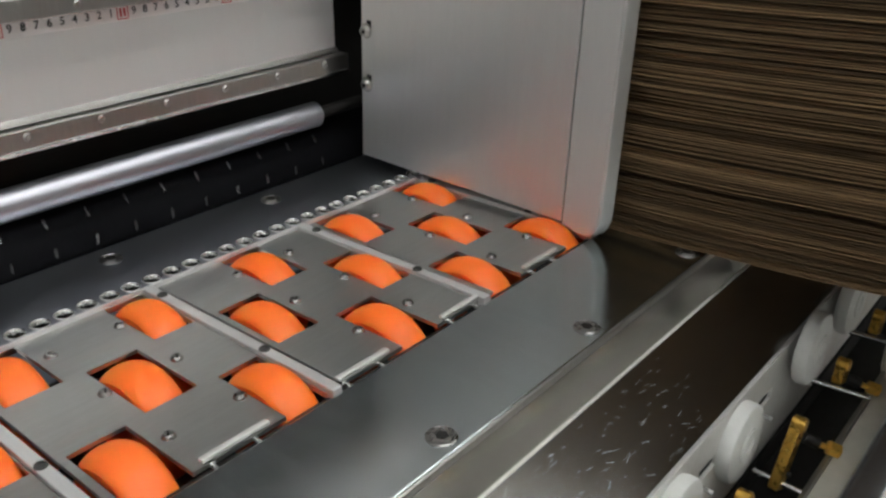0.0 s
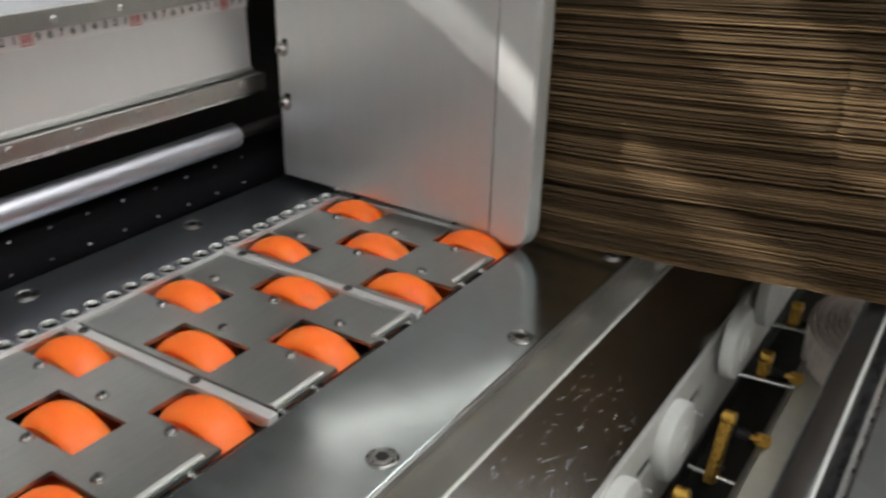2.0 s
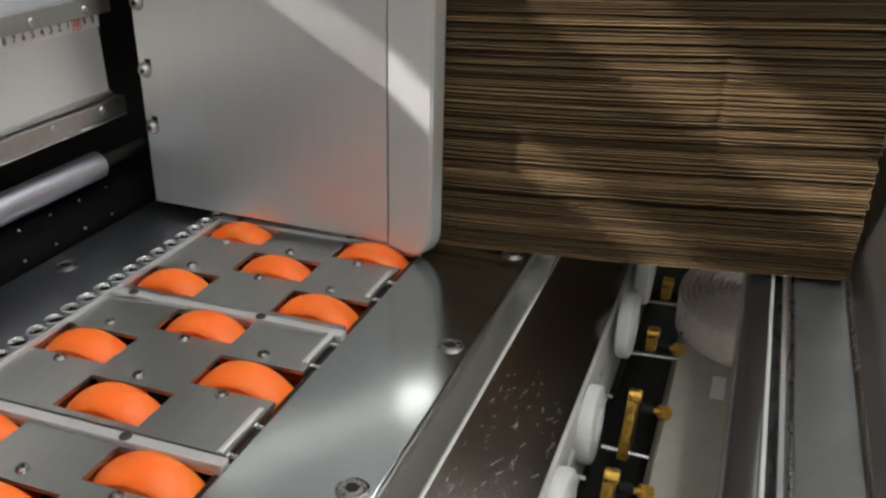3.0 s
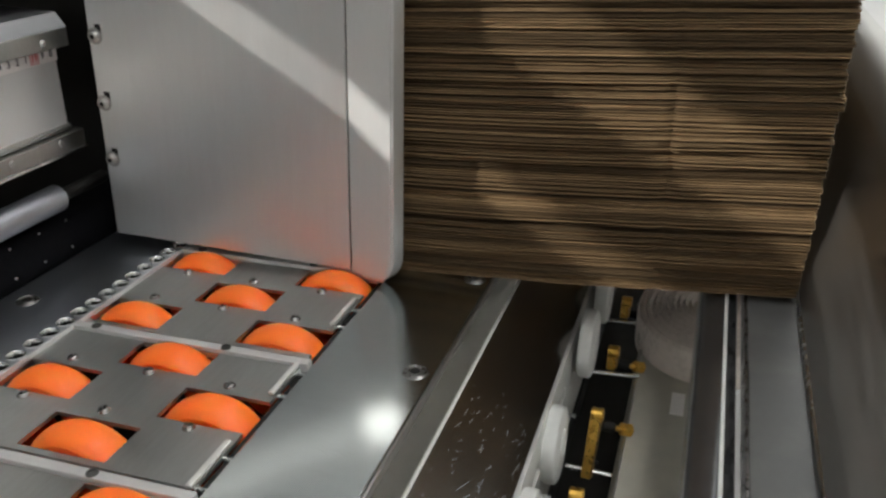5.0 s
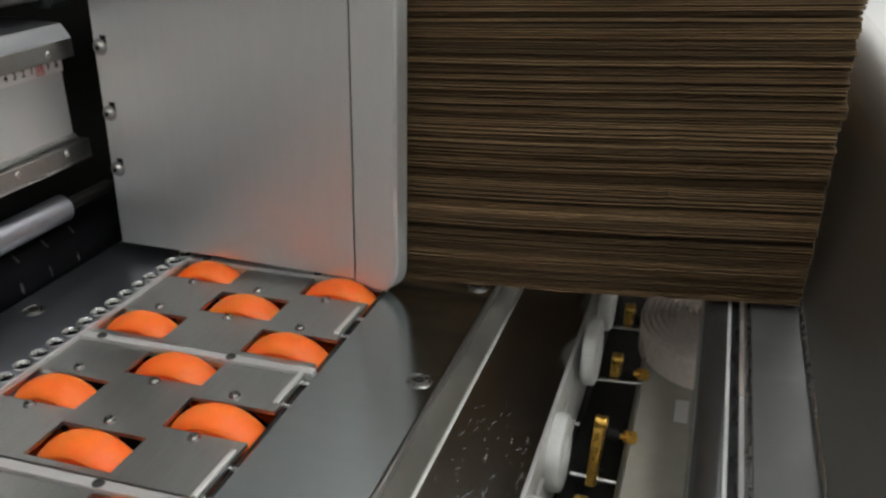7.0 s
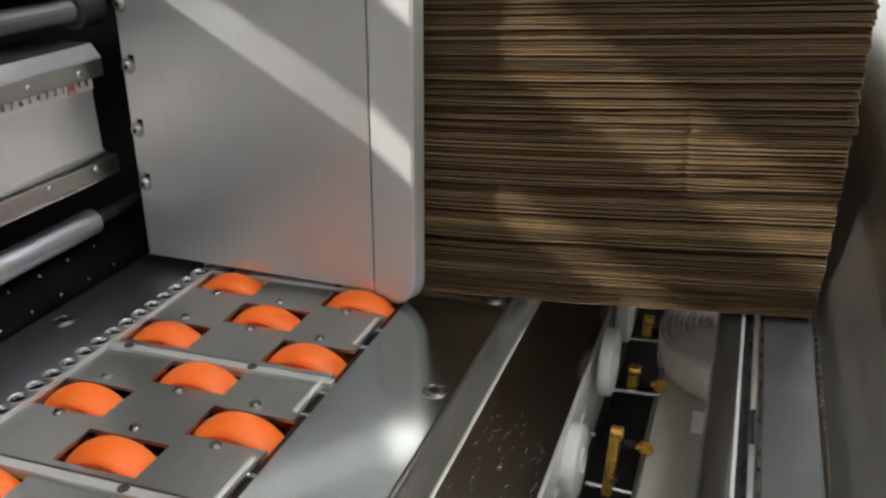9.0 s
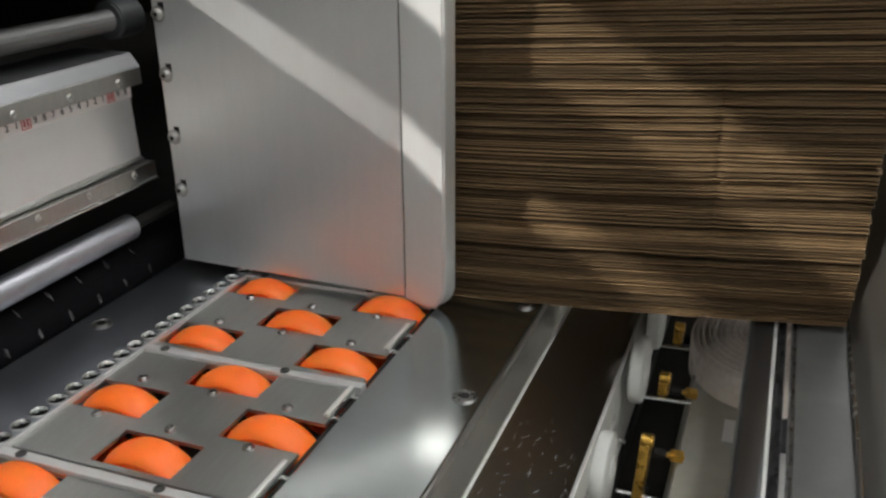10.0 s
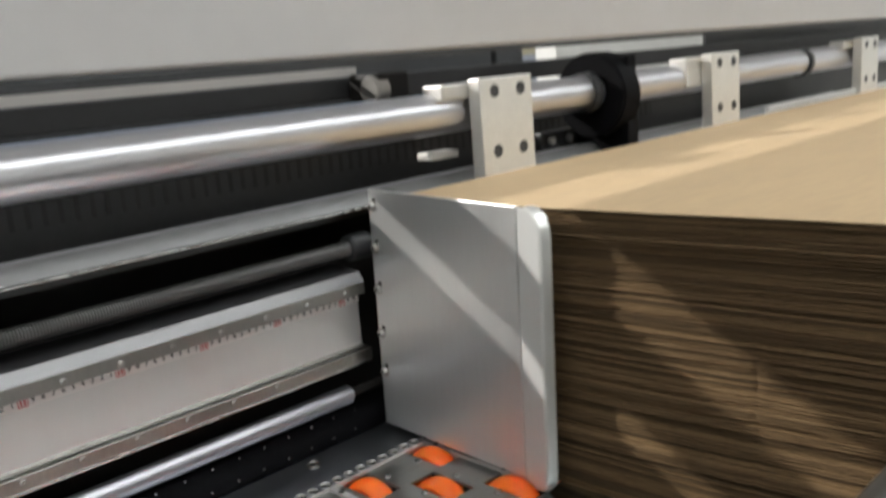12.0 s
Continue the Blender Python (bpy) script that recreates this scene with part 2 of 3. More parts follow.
box(-3.6, -3.4, -6, 8, 4.2, 4.5, bm=wall_west)
box(-3.6, -3.4, -6, -5.6, 1.1, 4.2, bm=wall_west)
box(-3.6, -3.4, 5, 8, 1.1, 4.2, bm=wall_west)
tagged(put("wall_west", wall_west, PAINT), "white hall wall with a long window opening", "wall", kind="structure")
tagged(put("ground", box(-400, 400, -400, 400, -0.3, -0.12), CONCRETE), "grey yard outside the hall", "ground", kind="structure")

glow = bpy.data.materials.new("glowing_tube")
glow.use_nodes = True
glow.node_tree.nodes["Principled BSDF"].inputs["Emission Color"].default_value = (0.97, 1.0, 1.0, 1)
glow.node_tree.nodes["Principled BSDF"].inputs["Emission Strength"].default_value = 9.3


def ceiling_lamp(x, y):
    lamp = tagged(empty("ceiling_lamp", x, y, 4.1), "long white fluorescent hall lamp under the ceiling", "ceiling lamp", "hall lamps")
    part("tube", box(-0.16, 0.16, -5.9, 5.9, -0.03, 0.03, 0.01), glow, lamp, "glowing white tube")
    for yy in (-3.0, 3.0):
        part("hanger", box(-0.01, 0.01, yy - 0.01, yy + 0.01, 0.03, 0.4), DARK, lamp, "thin hanger")


ceiling_lamp(1.15, 1.6)
ceiling_lamp(3.4, 1.6)

# ---- feed table ----
table = tagged(empty("feed_table"), "polished steel feed table of a cardboard printing machine", "machine table")


def table_screw():
    bm = lathe([(0.0, -0.0012), (0.0028, -0.0012), (0.0031, 0.0011), (0.0056, 0.0019), (0.0066, 0.0016), (0.0071, 0.0002), (0.0082, 0.0002), (0.0088, 0.0011), (0.0096, 0.0006), (0.0098, -0.0005)], 32)
    return bm


left_deck = part("left_deck", box(-0.1, -0.0275, Y0, 0.62, T - 0.012, T, 0.0012), DECK_SATIN, table, "dark satin steel deck strip")
right_deck = part("right_deck", box(0.197, 0.2865, Y0, 0.62, T - 0.012, T, 0.0012), DECK, table, "mirror-like polished steel deck plate")
lip_out = [(0.2888 - 0.0013 * math.cos(radians(a)), T + 0.0004 + 0.0013 * math.sin(radians(a))) for a in range(-20, 201, 20)]
lip = part("edge_lip", extrude_xz(lip_out + [(0.2905, T - 0.003), (0.2868, T - 0.003)], Y0, 0.62), STRIP, table, "bright rounded steel edge", True)
s0 = part("deck_screw", table_screw(), SCREW, table, "countersunk steel screw with a washer rim", True)
s0.matrix_basis = pose(-0.0756, 0.0087, T)
socket_mesh = None
places = [(-0.0756, 0.0087 + 0.166 * k) for k in (-2, -1, 1, 2)] + [(0.2728, 0.0046 + 0.1594 * k) for k in (-3, -2, -1, 0, 1, 2)]
for o in [s0] + [again(s0, pose(x, y, T)) for x, y in places]:
    if socket_mesh is None:
        # solid black plug paints the shade inside the screw's socket
        sk = part("socket", cyl(0.0042, (0, 0, -0.001), (0, 0, 0.0017), 6), VOID, o, "black hexagon plug standing for the socket's shade")
        socket_mesh = sk.data
    else:
        sk = new("socket", socket_mesh)
        sk.parent = o

# strip of round holes between the deck and the wheel modules
PITCH_H = 0.0178


def hole_strip():
    bm = bmesh.new()
    x0, x1 = -0.0265, -0.0085
    cx, r, n = -0.0178, 0.0072, 20
    j0, j1 = -30, 30
    for j in range(j0, j1):
        cy = 0.008 + PITCH_H * j
        ya, yb = cy - PITCH_H / 2, cy + PITCH_H / 2
        ring, low, deep, rect = [], [], [], []
        for i in range(n):
            a = 2 * math.pi * (i + 0.5) / n
            ca, sa = math.cos(a), math.sin(a)
            ring.append(bm.verts.new((cx + r * ca, cy + r * sa, T + 0.002)))
            low.append(bm.verts.new((cx + 0.88 * r * ca, cy + 0.88 * r * sa, T - 0.0005)))
            deep.append(bm.verts.new((cx + 0.88 * r * ca, cy + 0.88 * r * sa, T - 0.008)))
            hx = (x1 - cx) if ca > 0 else (cx - x0)
            k = min(hx / max(abs(ca), 1e-6), (PITCH_H / 2) / max(abs(sa), 1e-6))
            rect.append(bm.verts.new((cx + k * ca, cy + k * sa, T + 0.002)))
        for i in range(n):
            m = (i + 1) % n
            bm.faces.new((rect[i], rect[m], ring[m], ring[i]))
            bm.faces.new((ring[i], ring[m], low[m], low[i]))
            # lower walls and floor in black: the hole's shade as colour
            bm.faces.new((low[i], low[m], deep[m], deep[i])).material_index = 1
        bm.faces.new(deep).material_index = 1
        for sx in (1, -1):
            for sy in (1, -1):
                near = sorted(rect, key=lambda v: (v.co.x - (x1 if sx > 0 else x0)) ** 2 + (v.co.y - (yb if sy > 0 else ya)) ** 2)[:2]
                c = bm.verts.new((x1 if sx > 0 else x0, yb if sy > 0 else ya, T + 0.002))
                bm.faces.new((c, *near))
    box(-0.0085, -0.0075, 0.008 + PITCH_H * (j0 - 0.5), 0.008 + PITCH_H * (j1 - 0.5), T - 0.006, T + 0.0022, bm=bm)
    box(-0.0275, -0.0265, 0.008 + PITCH_H * (j0 - 0.5), 0.008 + PITCH_H * (j1 - 0.5), T - 0.006, T + 0.0018, bm=bm)
    return bm


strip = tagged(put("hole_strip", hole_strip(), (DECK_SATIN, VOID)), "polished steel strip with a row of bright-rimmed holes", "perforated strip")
rim = part("hole_rim", lathe([(0.0058, -0.003), (0.0062, 0.0), (0.0067, 0.0007), (0.0073, 0.0005), (0.0075, 0.0)], 24), BRIGHT, strip, "bright pressed steel hole rim", True)
rim.matrix_basis = pose(-0.0178, 0.008 - 30 * PITCH_H, T + 0.0019)
for j in range(-29, 30):
    again(rim, pose(-0.0178, 0.008 + PITCH_H * j, T + 0.0019))

part("border", box(-0.0085, -0.0066, Y0, 0.55, T - 0.004, T + 0.0034, 0.0005), SATIN, strip, "bright steel border")

# ---- wheel modules ----
ROWS_X = (0.026, 0.0915, 0.157)
PITCH, COL = 0.1535, 0.05117
WHEEL_R, WHEEL_Z = 0.0415, -0.0325


module_mesh = {}


def wheel_module(k):
    y = PITCH * k
    mod = tagged(empty("wheel_module", 0, y, T), "brushed steel feed module with orange polyurethane wheels", "feed module", "feed modules")
    odd = k % 2
    cols = [COL * (j + 0.5) + 0.0022 for j in range(3)]
    has = lambda j, r: ((3 * k + j) % 2 == 1) == (r != 1)  # noqa: E731
    if odd not in module_mesh:
        xs = [-0.0065, ROWS_X[0] - 0.033, ROWS_X[0] + 0.031, ROWS_X[1] - 0.033, ROWS_X[1] + 0.033, ROWS_X[2] - 0.031, 0.1905]
        xs[1] = -0.0055
        ys = [0.0062] + [v for c in cols for v in (c - 0.0165, min(c + 0.0205, PITCH - 0.0082))] + [PITCH - 0.0072]

        def solid(i, j):
            if j % 2 == 0:
                return True
            c, r = (j - 1) // 2, {1: 0, 3: 1, 5: 2}.get(i)
            return r is None or not has(c, r)

        bm = sheet_with_holes(xs, ys, solid, -0.003, 0.0)
        plate = part("cover_plate", bm, PLATE, mod, "brushed steel cover plate with wheel cut-outs")
        sc = part("plate_screw", lathe([(0.0, 0.0004), (0.0016, 0.0004), (0.0018, 0.002), (0.0032, 0.0022), (0.0041, 0.0012), (0.0045, 0.0)], 18), SCREW, mod, "small round screw", True)
        bar = part("divider_bar", box(-0.007, 0.196, -0.0065, 0.0015, -0.006, 0.003, 0.0006), SATIN, mod, "bright steel divider bar")
        bsc = part("bar_screw", lathe([(0.0, 0.0002), (0.0024, 0.0002), (0.0025, 0.001), (0.0038, 0.0009), (0.004, 0.0)], 14), DULL, mod, "dark countersunk screw", True)
        prof = [(0.02, -0.012)]
        for k2 in range(-8, 9):
            a = radians(10 * k2)
            prof.append((WHEEL_R - 0.0085 * (1 - math.cos(a)), 0.0150 * math.sin(a)))
        prof.append((0.02, 0.012))
        bm = lathe(prof, 72)
        bmesh.ops.rotate(bm, verts=bm.verts, matrix=Matrix.Rotation(radians(90), 3, "X"))
        wh = part("wheel", bm, ORANGE, mod, "smooth orange polyurethane feed wheel", True)
        edge = part("edge_bar", box(0.1854, 0.1898, -0.0235, 0.0235, 0.0004, 0.003, 0.0008), BLOCK, mod, "polished steel edge bar")
        # black strip between cover plate and deck, the gap's shade as colour
        gap = part("gap_shade", box(0.1905, 0.197, 0.0, PITCH, -0.02, -0.004, 0.001), VOID, mod, "black strip standing for the shade in the side gap")
        pin = part("cross_pin", cyl(0.0016, (0.188, 0, -0.002), (0.1965, 0, -0.002), 10), BRIGHT, mod, "short steel pin")
        module_mesh[odd] = dict(plate=plate.data, sc=sc.data, bar=bar.data, bsc=bsc.data, wh=wh.data, edge=edge.data, gap=gap.data, pin=pin.data)
        for o in (plate, sc, bar, bsc, wh, edge, gap, pin):
            bpy.data.objects.remove(o)
    d = module_mesh[odd]

    def add(name, data, m, label=""):
        o = new(name, data)
        o.parent, o.matrix_basis = mod, m
        if label:
            o["label"] = label
        return o

    add("cover_plate", d["plate"], pose(0, 0, 0), "brushed steel cover plate with wheel cut-outs")
    add("divider_bar", d["bar"], pose(0, 0, 0), "bright steel divider bar")
    add("bar_screw", d["bsc"], pose(0.127, -0.0025, 0.003))
    add("bar_screw", d["bsc"], pose(0.012, -0.0025, 0.003))
    add("gap_shade", d["gap"], pose(0, 0, 0), "black strip standing for the shade in the side gap")
    for j in range(3):
        for r in range(3):
            if has(j, r):
                add("wheel", d["wh"], pose(ROWS_X[r], cols[j] + 0.0005, WHEEL_Z, 0, 37 * j + 50 * r, 0), "smooth orange polyurethane feed wheel")
                for off in (-0.0212, 0.0305):
                    yy = cols[j] + off
                    if 0.009 < yy < PITCH - 0.009:
                        add("plate_screw", d["sc"], pose(ROWS_X[r] - 0.003, yy, 0, 0, 0, 40 * j + 70 * r))
        if not has(j, 2):
            add("edge_bar", d["edge"], pose(0, cols[j], 0), "polished steel edge bar")
            add("cross_pin", d["pin"], pose(0, cols[j] + 0.012, -0.001))
            add("cross_pin", d["pin"], pose(0, cols[j] - 0.018, -0.001))


for k in range(-3, 4):
    wheel_module(k)
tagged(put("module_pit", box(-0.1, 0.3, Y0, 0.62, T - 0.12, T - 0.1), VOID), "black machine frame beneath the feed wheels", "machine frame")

# ---- side guide plate ----
guide = tagged(empty("side_guide"), "upright satin steel side guide plate beside the stack", "guide plate")
GY = 0.2965


def guide_flange(x0, x1, z0, z1, r, thick):
    """A flat strip with two rounded outer corners, standing in the plane y = 0."""
    pts = [(x0, z0)]
    for cx, cz, a0 in ((x1 - r, z0 + r, -90), (x1 - r, z1 - r, 0)):
        pts += [(cx + r * math.cos(radians(a0 + 90 * i / 8)), cz + r * math.sin(radians(a0 + 90 * i / 8))) for i in range(9)]
    pts.append((x0, z1))
    bm = bmesh.new()
    a = [bm.verts.new((x, 0, z)) for x, z in pts]
    f = bm.faces.new(a)
    ret = bmesh.ops.extrude_face_region(bm, geom=[f])
    bmesh.ops.translate(bm, verts=[v for v in ret["geom"] if isinstance(v, bmesh.types.BMVert)], vec=(0, thick, 0))
    rim = [e for e in bm.edges if abs(e.verts[0].co.y - e.verts[1].co.y) < 1e-7 and e.verts[0].co.x > x0 + 1e-4 or abs(e.verts[0].co.z - e.verts[1].co.z) < 1e-7]
    bmesh.ops.bevel(bm, geom=[e for e in rim if abs(e.verts[0].co.y - e.verts[1].co.y) < 1e-7], offset=0.0006, segments=2, affect="EDGES")
    return bm


part("main_sheet", box(-0.0745, 0.1662, GY, GY + 0.003, T + 0.0065, T + 0.3215, 0.0008), GUIDE, guide, "flat satin stainless steel sheet")
flange = part("bent_flange", guide_flange(0, 0.046, 0, 0.316, 0.026, 0.003), FLANGE, guide, "bent steel flange with rounded corners", True)
flange.matrix_basis = pose(0.1677, GY + 0.0002, T + 0.005, 0, 0, -21)
# lip folded back round the flange's free edge
lip_pts = [(0.012, 0.0)] + [(0.02 + 0.026 * math.cos(radians(a)), 0.026 + 0.026 * math.sin(radians(a))) for a in range(-90, 1, 9)]
lip_pts += [(0.02 + 0.026 * math.cos(radians(a)), 0.29 + 0.026 * math.sin(radians(a))) for a in range(0, 91, 9)] + [(0.012, 0.316)]
lb = bmesh.new()
prev = None
for n, (lx, lz) in enumerate(lip_pts):
    a, b = lip_pts[max(n - 1, 0)], lip_pts[min(n + 1, len(lip_pts) - 1)]
    t = Vector((b[0] - a[0], b[1] - a[1])).normalized()
    ox, oz = t.y * 0.0022, -t.x * 0.0022
    ring = [lb.verts.new(v) for v in ((lx, 0.0008, lz), (lx + ox * 0.8, 0.0012, lz + oz * 0.8), (lx + ox, 0.003, lz + oz), (lx + ox, 0.013, lz + oz), (lx, 0.013, lz))]
    if prev:
        for k in range(5):
            lb.faces.new((prev[k], ring[k], ring[(k + 1) % 5], prev[(k + 1) % 5]))
    prev = ring
edge = part("edge_lip", lb, GUIDE, guide, "pale folded steel edge", True)
edge.matrix_basis = flange.matrix_basis.copy()
gs = lathe([(0.0001, 0.0018), (0.002, 0.0018), (0.0022, 0.0044), (0.004, 0.0042), (0.0052, 0.0026), (0.0055, 0.0), (0.0072, -0.0001), (0.0072, -0.0008)], 22)
bmesh.ops.rotate(gs, verts=gs.verts, matrix=Matrix.Rotation(radians(90), 3, "X"))
gs = part("guide_screw", gs, STRIP, guide, "button-head socket screw with washer", True)
gs.matrix_basis = pose(-0.0675, GY - 0.0006, T + 0.081)
for z in (0.1335, 0.1925, 0.247, 0.3005):
    again(gs, pose(-0.068, GY - 0.0006, T + z))
for z in (0.081, 0.1335, 0.1925, 0.247, 0.3005):
    # flat black patch up and right of each screw, its shadow painted on
    part("screw_shadow", box(-0.0672, -0.0612, GY - 0.0004, GY + 0.0004, T + z - 0.002, T + z + 0.0105), VOID, guide, "flat black patch standing for the screw's shadow")
    # solid black plug, the shade of the screw's socket
    part("screw_socket", cyl(0.0021, (-0.0675, GY - 0.0052, T + z), (-0.0675, GY - 0.001, T + z), 6), VOID, guide, "black hexagon plug standing for the socket's shade")
part("mounting_bar", box(-0.072, -0.05, GY + 0.0035, GY + 0.026, T + 0.004, T + 0.318, 0.002), VOID, guide, "dark mounting bar behind the sheet")

pivot = Vector((0.1668, GY, T + 0.0065))
guide.matrix_basis = Matrix.Translation(pivot) @ pose(0, 0, 0, 0, 1.7, 0) @ Matrix.Translation(-pivot)

# ---- drop beside the table: face, sloping shelf, slotted wall ----
drop = tagged(empty("side_trough"), "worn polished steel trough along the feed table", "machine trough")
part("upper_face", extrude_xz([(0.2908, T - 0.0032), (0.2922, T - 0.0415), (0.2895, T - 0.0415), (0.288, T - 0.0032)], Y0, 1.6), SHELF, drop, "steep polished steel face")
part("bend_rim", cyl(0.0011, (0.2927, Y0, T - 0.0425), (0.2927, 1.6, T - 0.0425), 10), PALE, drop, "bright folded edge", True)
part("sloping_shelf", extrude_xz([(0.2918, T - 0.0425), (0.351, T - 0.0785), (0.351, T - 0.0815), (0.2918, T - 0.0455)], Y0, 1.6), SHELF, drop, "scratched polished steel shelf")
part("shelf_rim", cyl(0.0013, (0.3512, Y0, T - 0.0796), (0.3512, 1.6, T - 0.0796), 10), SATIN, drop, "bright folded edge", True)
scuffs = bmesh.new()
rs = random.Random(3)
for n in range(200):
    along, down = rs.uniform(-0.3, 0.24), rs.uniform(0.08, 0.95)
    px = 0.2925 + 0.058 * down
    length, turn = rs.uniform(0.0015, 0.009), rs.gauss(0.12, 0.25)
    dx, dy = length * math.sin(turn), length * math.cos(turn)
    w = rs.uniform(0.00004, 0.00013)
    q = [(px - w, along), (px + w, along), (px + w + dx, along + dy), (px - w + dx, along + dy)]
    scuffs.faces.new([scuffs.verts.new((x, y, T - 0.0424 - 0.036 * (x - 0.2918) / 0.0592 + 0.0003)) for x, y in q])
tagged(part("scuff_marks", scuffs, BLOCK, drop, "pale fine scuff marks"), kind="stuff")
# wall with slots
DISC_Y, DISC_P = 0.267, 0.1127
ys, marks = [Y0], []
for k in range(-5, 9):
    c = DISC_Y - 0.047 + DISC_P * k
    ys += [c - 0.016, c + 0.016]
ys.append(1.6)
wall_bm = sheet_with_holes([0.0, 0.03, 0.042, 0.1], ys, lambda i, j: not (i == 1 and j % 2 == 1), -0.0015, 0.0015)
w = part("slotted_wall", wall_bm, PALE, drop, "pale dusty metal wall with slots")
w.matrix_basis = Matrix.Translation((0.3525, 0, T - 0.08)) @ pose(0, 0, 0, 0, 90, 0)


def roller_unit(k):
    u = tagged(empty("side_roller", 0.3575, DISC_Y + DISC_P * k, T - 0.117), "white nylon disc with brass lever on a steel pin", "side roller", "side rollers")
    bm = lathe([(0.0, 0.007), (0.007, 0.007), (0.008, 0.0085), (0.014, 0.0085), (0.015, 0.007), (0.029, 0.007), (0.0325, 0.0055), (0.0335, 0.003), (0.0335, -0.003), (0.0325, -0.0055), (0.029, -0.007), (0.0, -0.007)], 48)
    bmesh.ops.rotate(bm, verts=bm.verts, matrix=Matrix.Rotation(radians(90), 3, "Y"))
    d = part("disc", bm, WHITE, u, "white nylon disc", True)
    d.matrix_basis = pose(0.002, 0, 0) if k <= 0 else pose(0.009, 0.02, 0.026)
    part("pin", cyl(0.0024, (0.008, 0.031, -0.044), (0.058, 0.031, -0.046), 14, 0.0005) if k <= 0 else cyl(0.0024, (0.008, 0.04, -0.018), (0.058, 0.052, -0.022), 14, 0.0005), BRIGHT, u, "bright steel pin", True)
    a0, a1 = Vector((0.031, 0.049, 0.008)), (Vector((0.028, 0.028, -0.05)) if k <= 0 else Vector((0.0305, 0.046, -0.014)))
    bm = box(-0.0045, 0.0045, -0.006, 0.006, 0, (a1 - a0).length, 0.0012)
    bmesh.ops.transform(bm, verts=bm.verts, matrix=Matrix.Translation(a0) @ (a1 - a0).to_track_quat("Z", "Y").to_matrix().to_4x4())
    lever = part("lever", bm, BRASS, u, "yellow brass lever")
    if k <= 0:
        # no hole is bored: a black plug shows its shade
        part("lever_hole", cyl(0.0022, (0.0225, 0.034, -0.036), (0.0365, 0.034, -0.036), 12), VOID, lever, "black plug standing for a shaded cross hole")
    part("clamp_ring", cyl(0.0065, (0.026, 0.0475, 0.0045), (0.037, 0.0475, 0.0045), 20, 0.001), BRASS, u, "brass clamp ring", True)
    part("shaft", cyl(0.005, (0.034, 0.062, -0.016), (0.045, 0.0665, -0.02), 14), VOID, u, "black shaft stub", True)
    part("screw", cyl(0.0026, (0.043, 0.066, -0.02), (0.052, 0.071, -0.023), 12), BRASS, u, "brass screw shank", True)
    part("knob", cyl(0.0065, (0.051, 0.0705, -0.0225), (0.06, 0.075, -0.0255), 6, 0.0008), BRASS, u, "hexagonal brass knob")
    part("wall_pin", cyl(0.0018, (-0.003, 0.034, 0.008), (0.014, 0.034, 0.008), 10), BRIGHT, u, "short steel pin", True)


for k in range(-2, 5):
    roller_unit(k)

trough = tagged(empty("trough_pan"), "deep dark trough with a grey painted bottom pan", "machine trough")
part("dark_base", box(0.3545, 0.409, Y0, 1.6, T - 0.215, T - 0.205), VOID, trough, "black trough base")
part("pan", box(0.4135, 0.48, Y0, 0.5, T - 0.155, T - 0.15, 0.0008), PAN, trough, "grey painted pan")
part("divider_rim", box(0.409, 0.413, Y0, 0.5, T - 0.2045, T - 0.146, 0.001), STRIP, trough, "bright dividing rim")
part("label_plate", box(0.449, 0.462, 0.39, 0.428, T - 0.1499, T - 0.149), TAPE, trough, "small beige plate")
part("inner_wall", box(0.3545, 0.3565, Y0, 1.6, T - 0.205, T - 0.181), VOID, trough, "dark trough side")


duct = tagged(empty("ribbed_duct", 0.4765, 0.552, T - 0.128), "pinkish white ribbed plastic duct bend at the end of the pan", "duct")
prof = [(0.0, 0.02)]
for k in range(4, 90):
    rad = 0.001 * k
    prof.append((rad, 0.02 - 1.1 * rad * rad + 0.0026 * math.cos(2 * math.pi * k / 7.5)))
prof += [(0.0905, 0.008), (0.0905, -0.03), (0.0, -0.03)]
bm = lathe(prof, 72)
bmesh.ops.scale(bm, verts=bm.verts, vec=(0.84, 1.12, 0.93))
part("bend", bm, HOSE, duct, "ribbed plastic bend", True)
part("collar", cyl(0.03, (0.0, 0.0, -0.03), (0.0, 0.0, -0.05), 32), HOSE, duct, "plain plastic collar", True)

# ---- back rail and back plate ----
rail = tagged(empty("back_rail"), "dark polished steel support rail beside the trough", "machine rail")
R = 0.015
out = [(0.4625, T - 0.05)] + [(0.4775 - R * math.cos(radians(a)), T - 0.003 + R * math.sin(radians(a))) for a in range(0, 181, 6)] + [(0.4925, T - 0.05)]
part("rounded_bar", extrude_xz(out, Y0, 1.6), DARKTUBE, rail, "rounded chromed bar", True)
# the bar's highlight line, put in as a thin white ridge
part("highlight_ridge", cyl(0.0014, (0.4832, Y0, T + 0.0108), (0.4832, 1.6, T + 0.0108), 12), WHITE, rail, "thin white ridge standing for the bar's highlight", True)
part("flat_strip", box(0.4985, 0.5375, Y0, 1.6, T + 0.006, T + 0.0125, 0.001), SCUFFED, rail, "flat scuffed steel strip")
part("strip_edge", box(0.4965, 0.4983, Y0, 1.6, T - 0.01, T + 0.0145, 0.0006), SCREW, rail, "bright strip edge")
back = tagged(empty("back_plate"), "polished steel back plate leaning away from the stack", "guide plate")
for yy in (-0.5, 1.5):
    part("post", box(0.545, 0.575, yy, yy + 0.04, 0.0, T + 0.01), DARK, back, "dark square post")
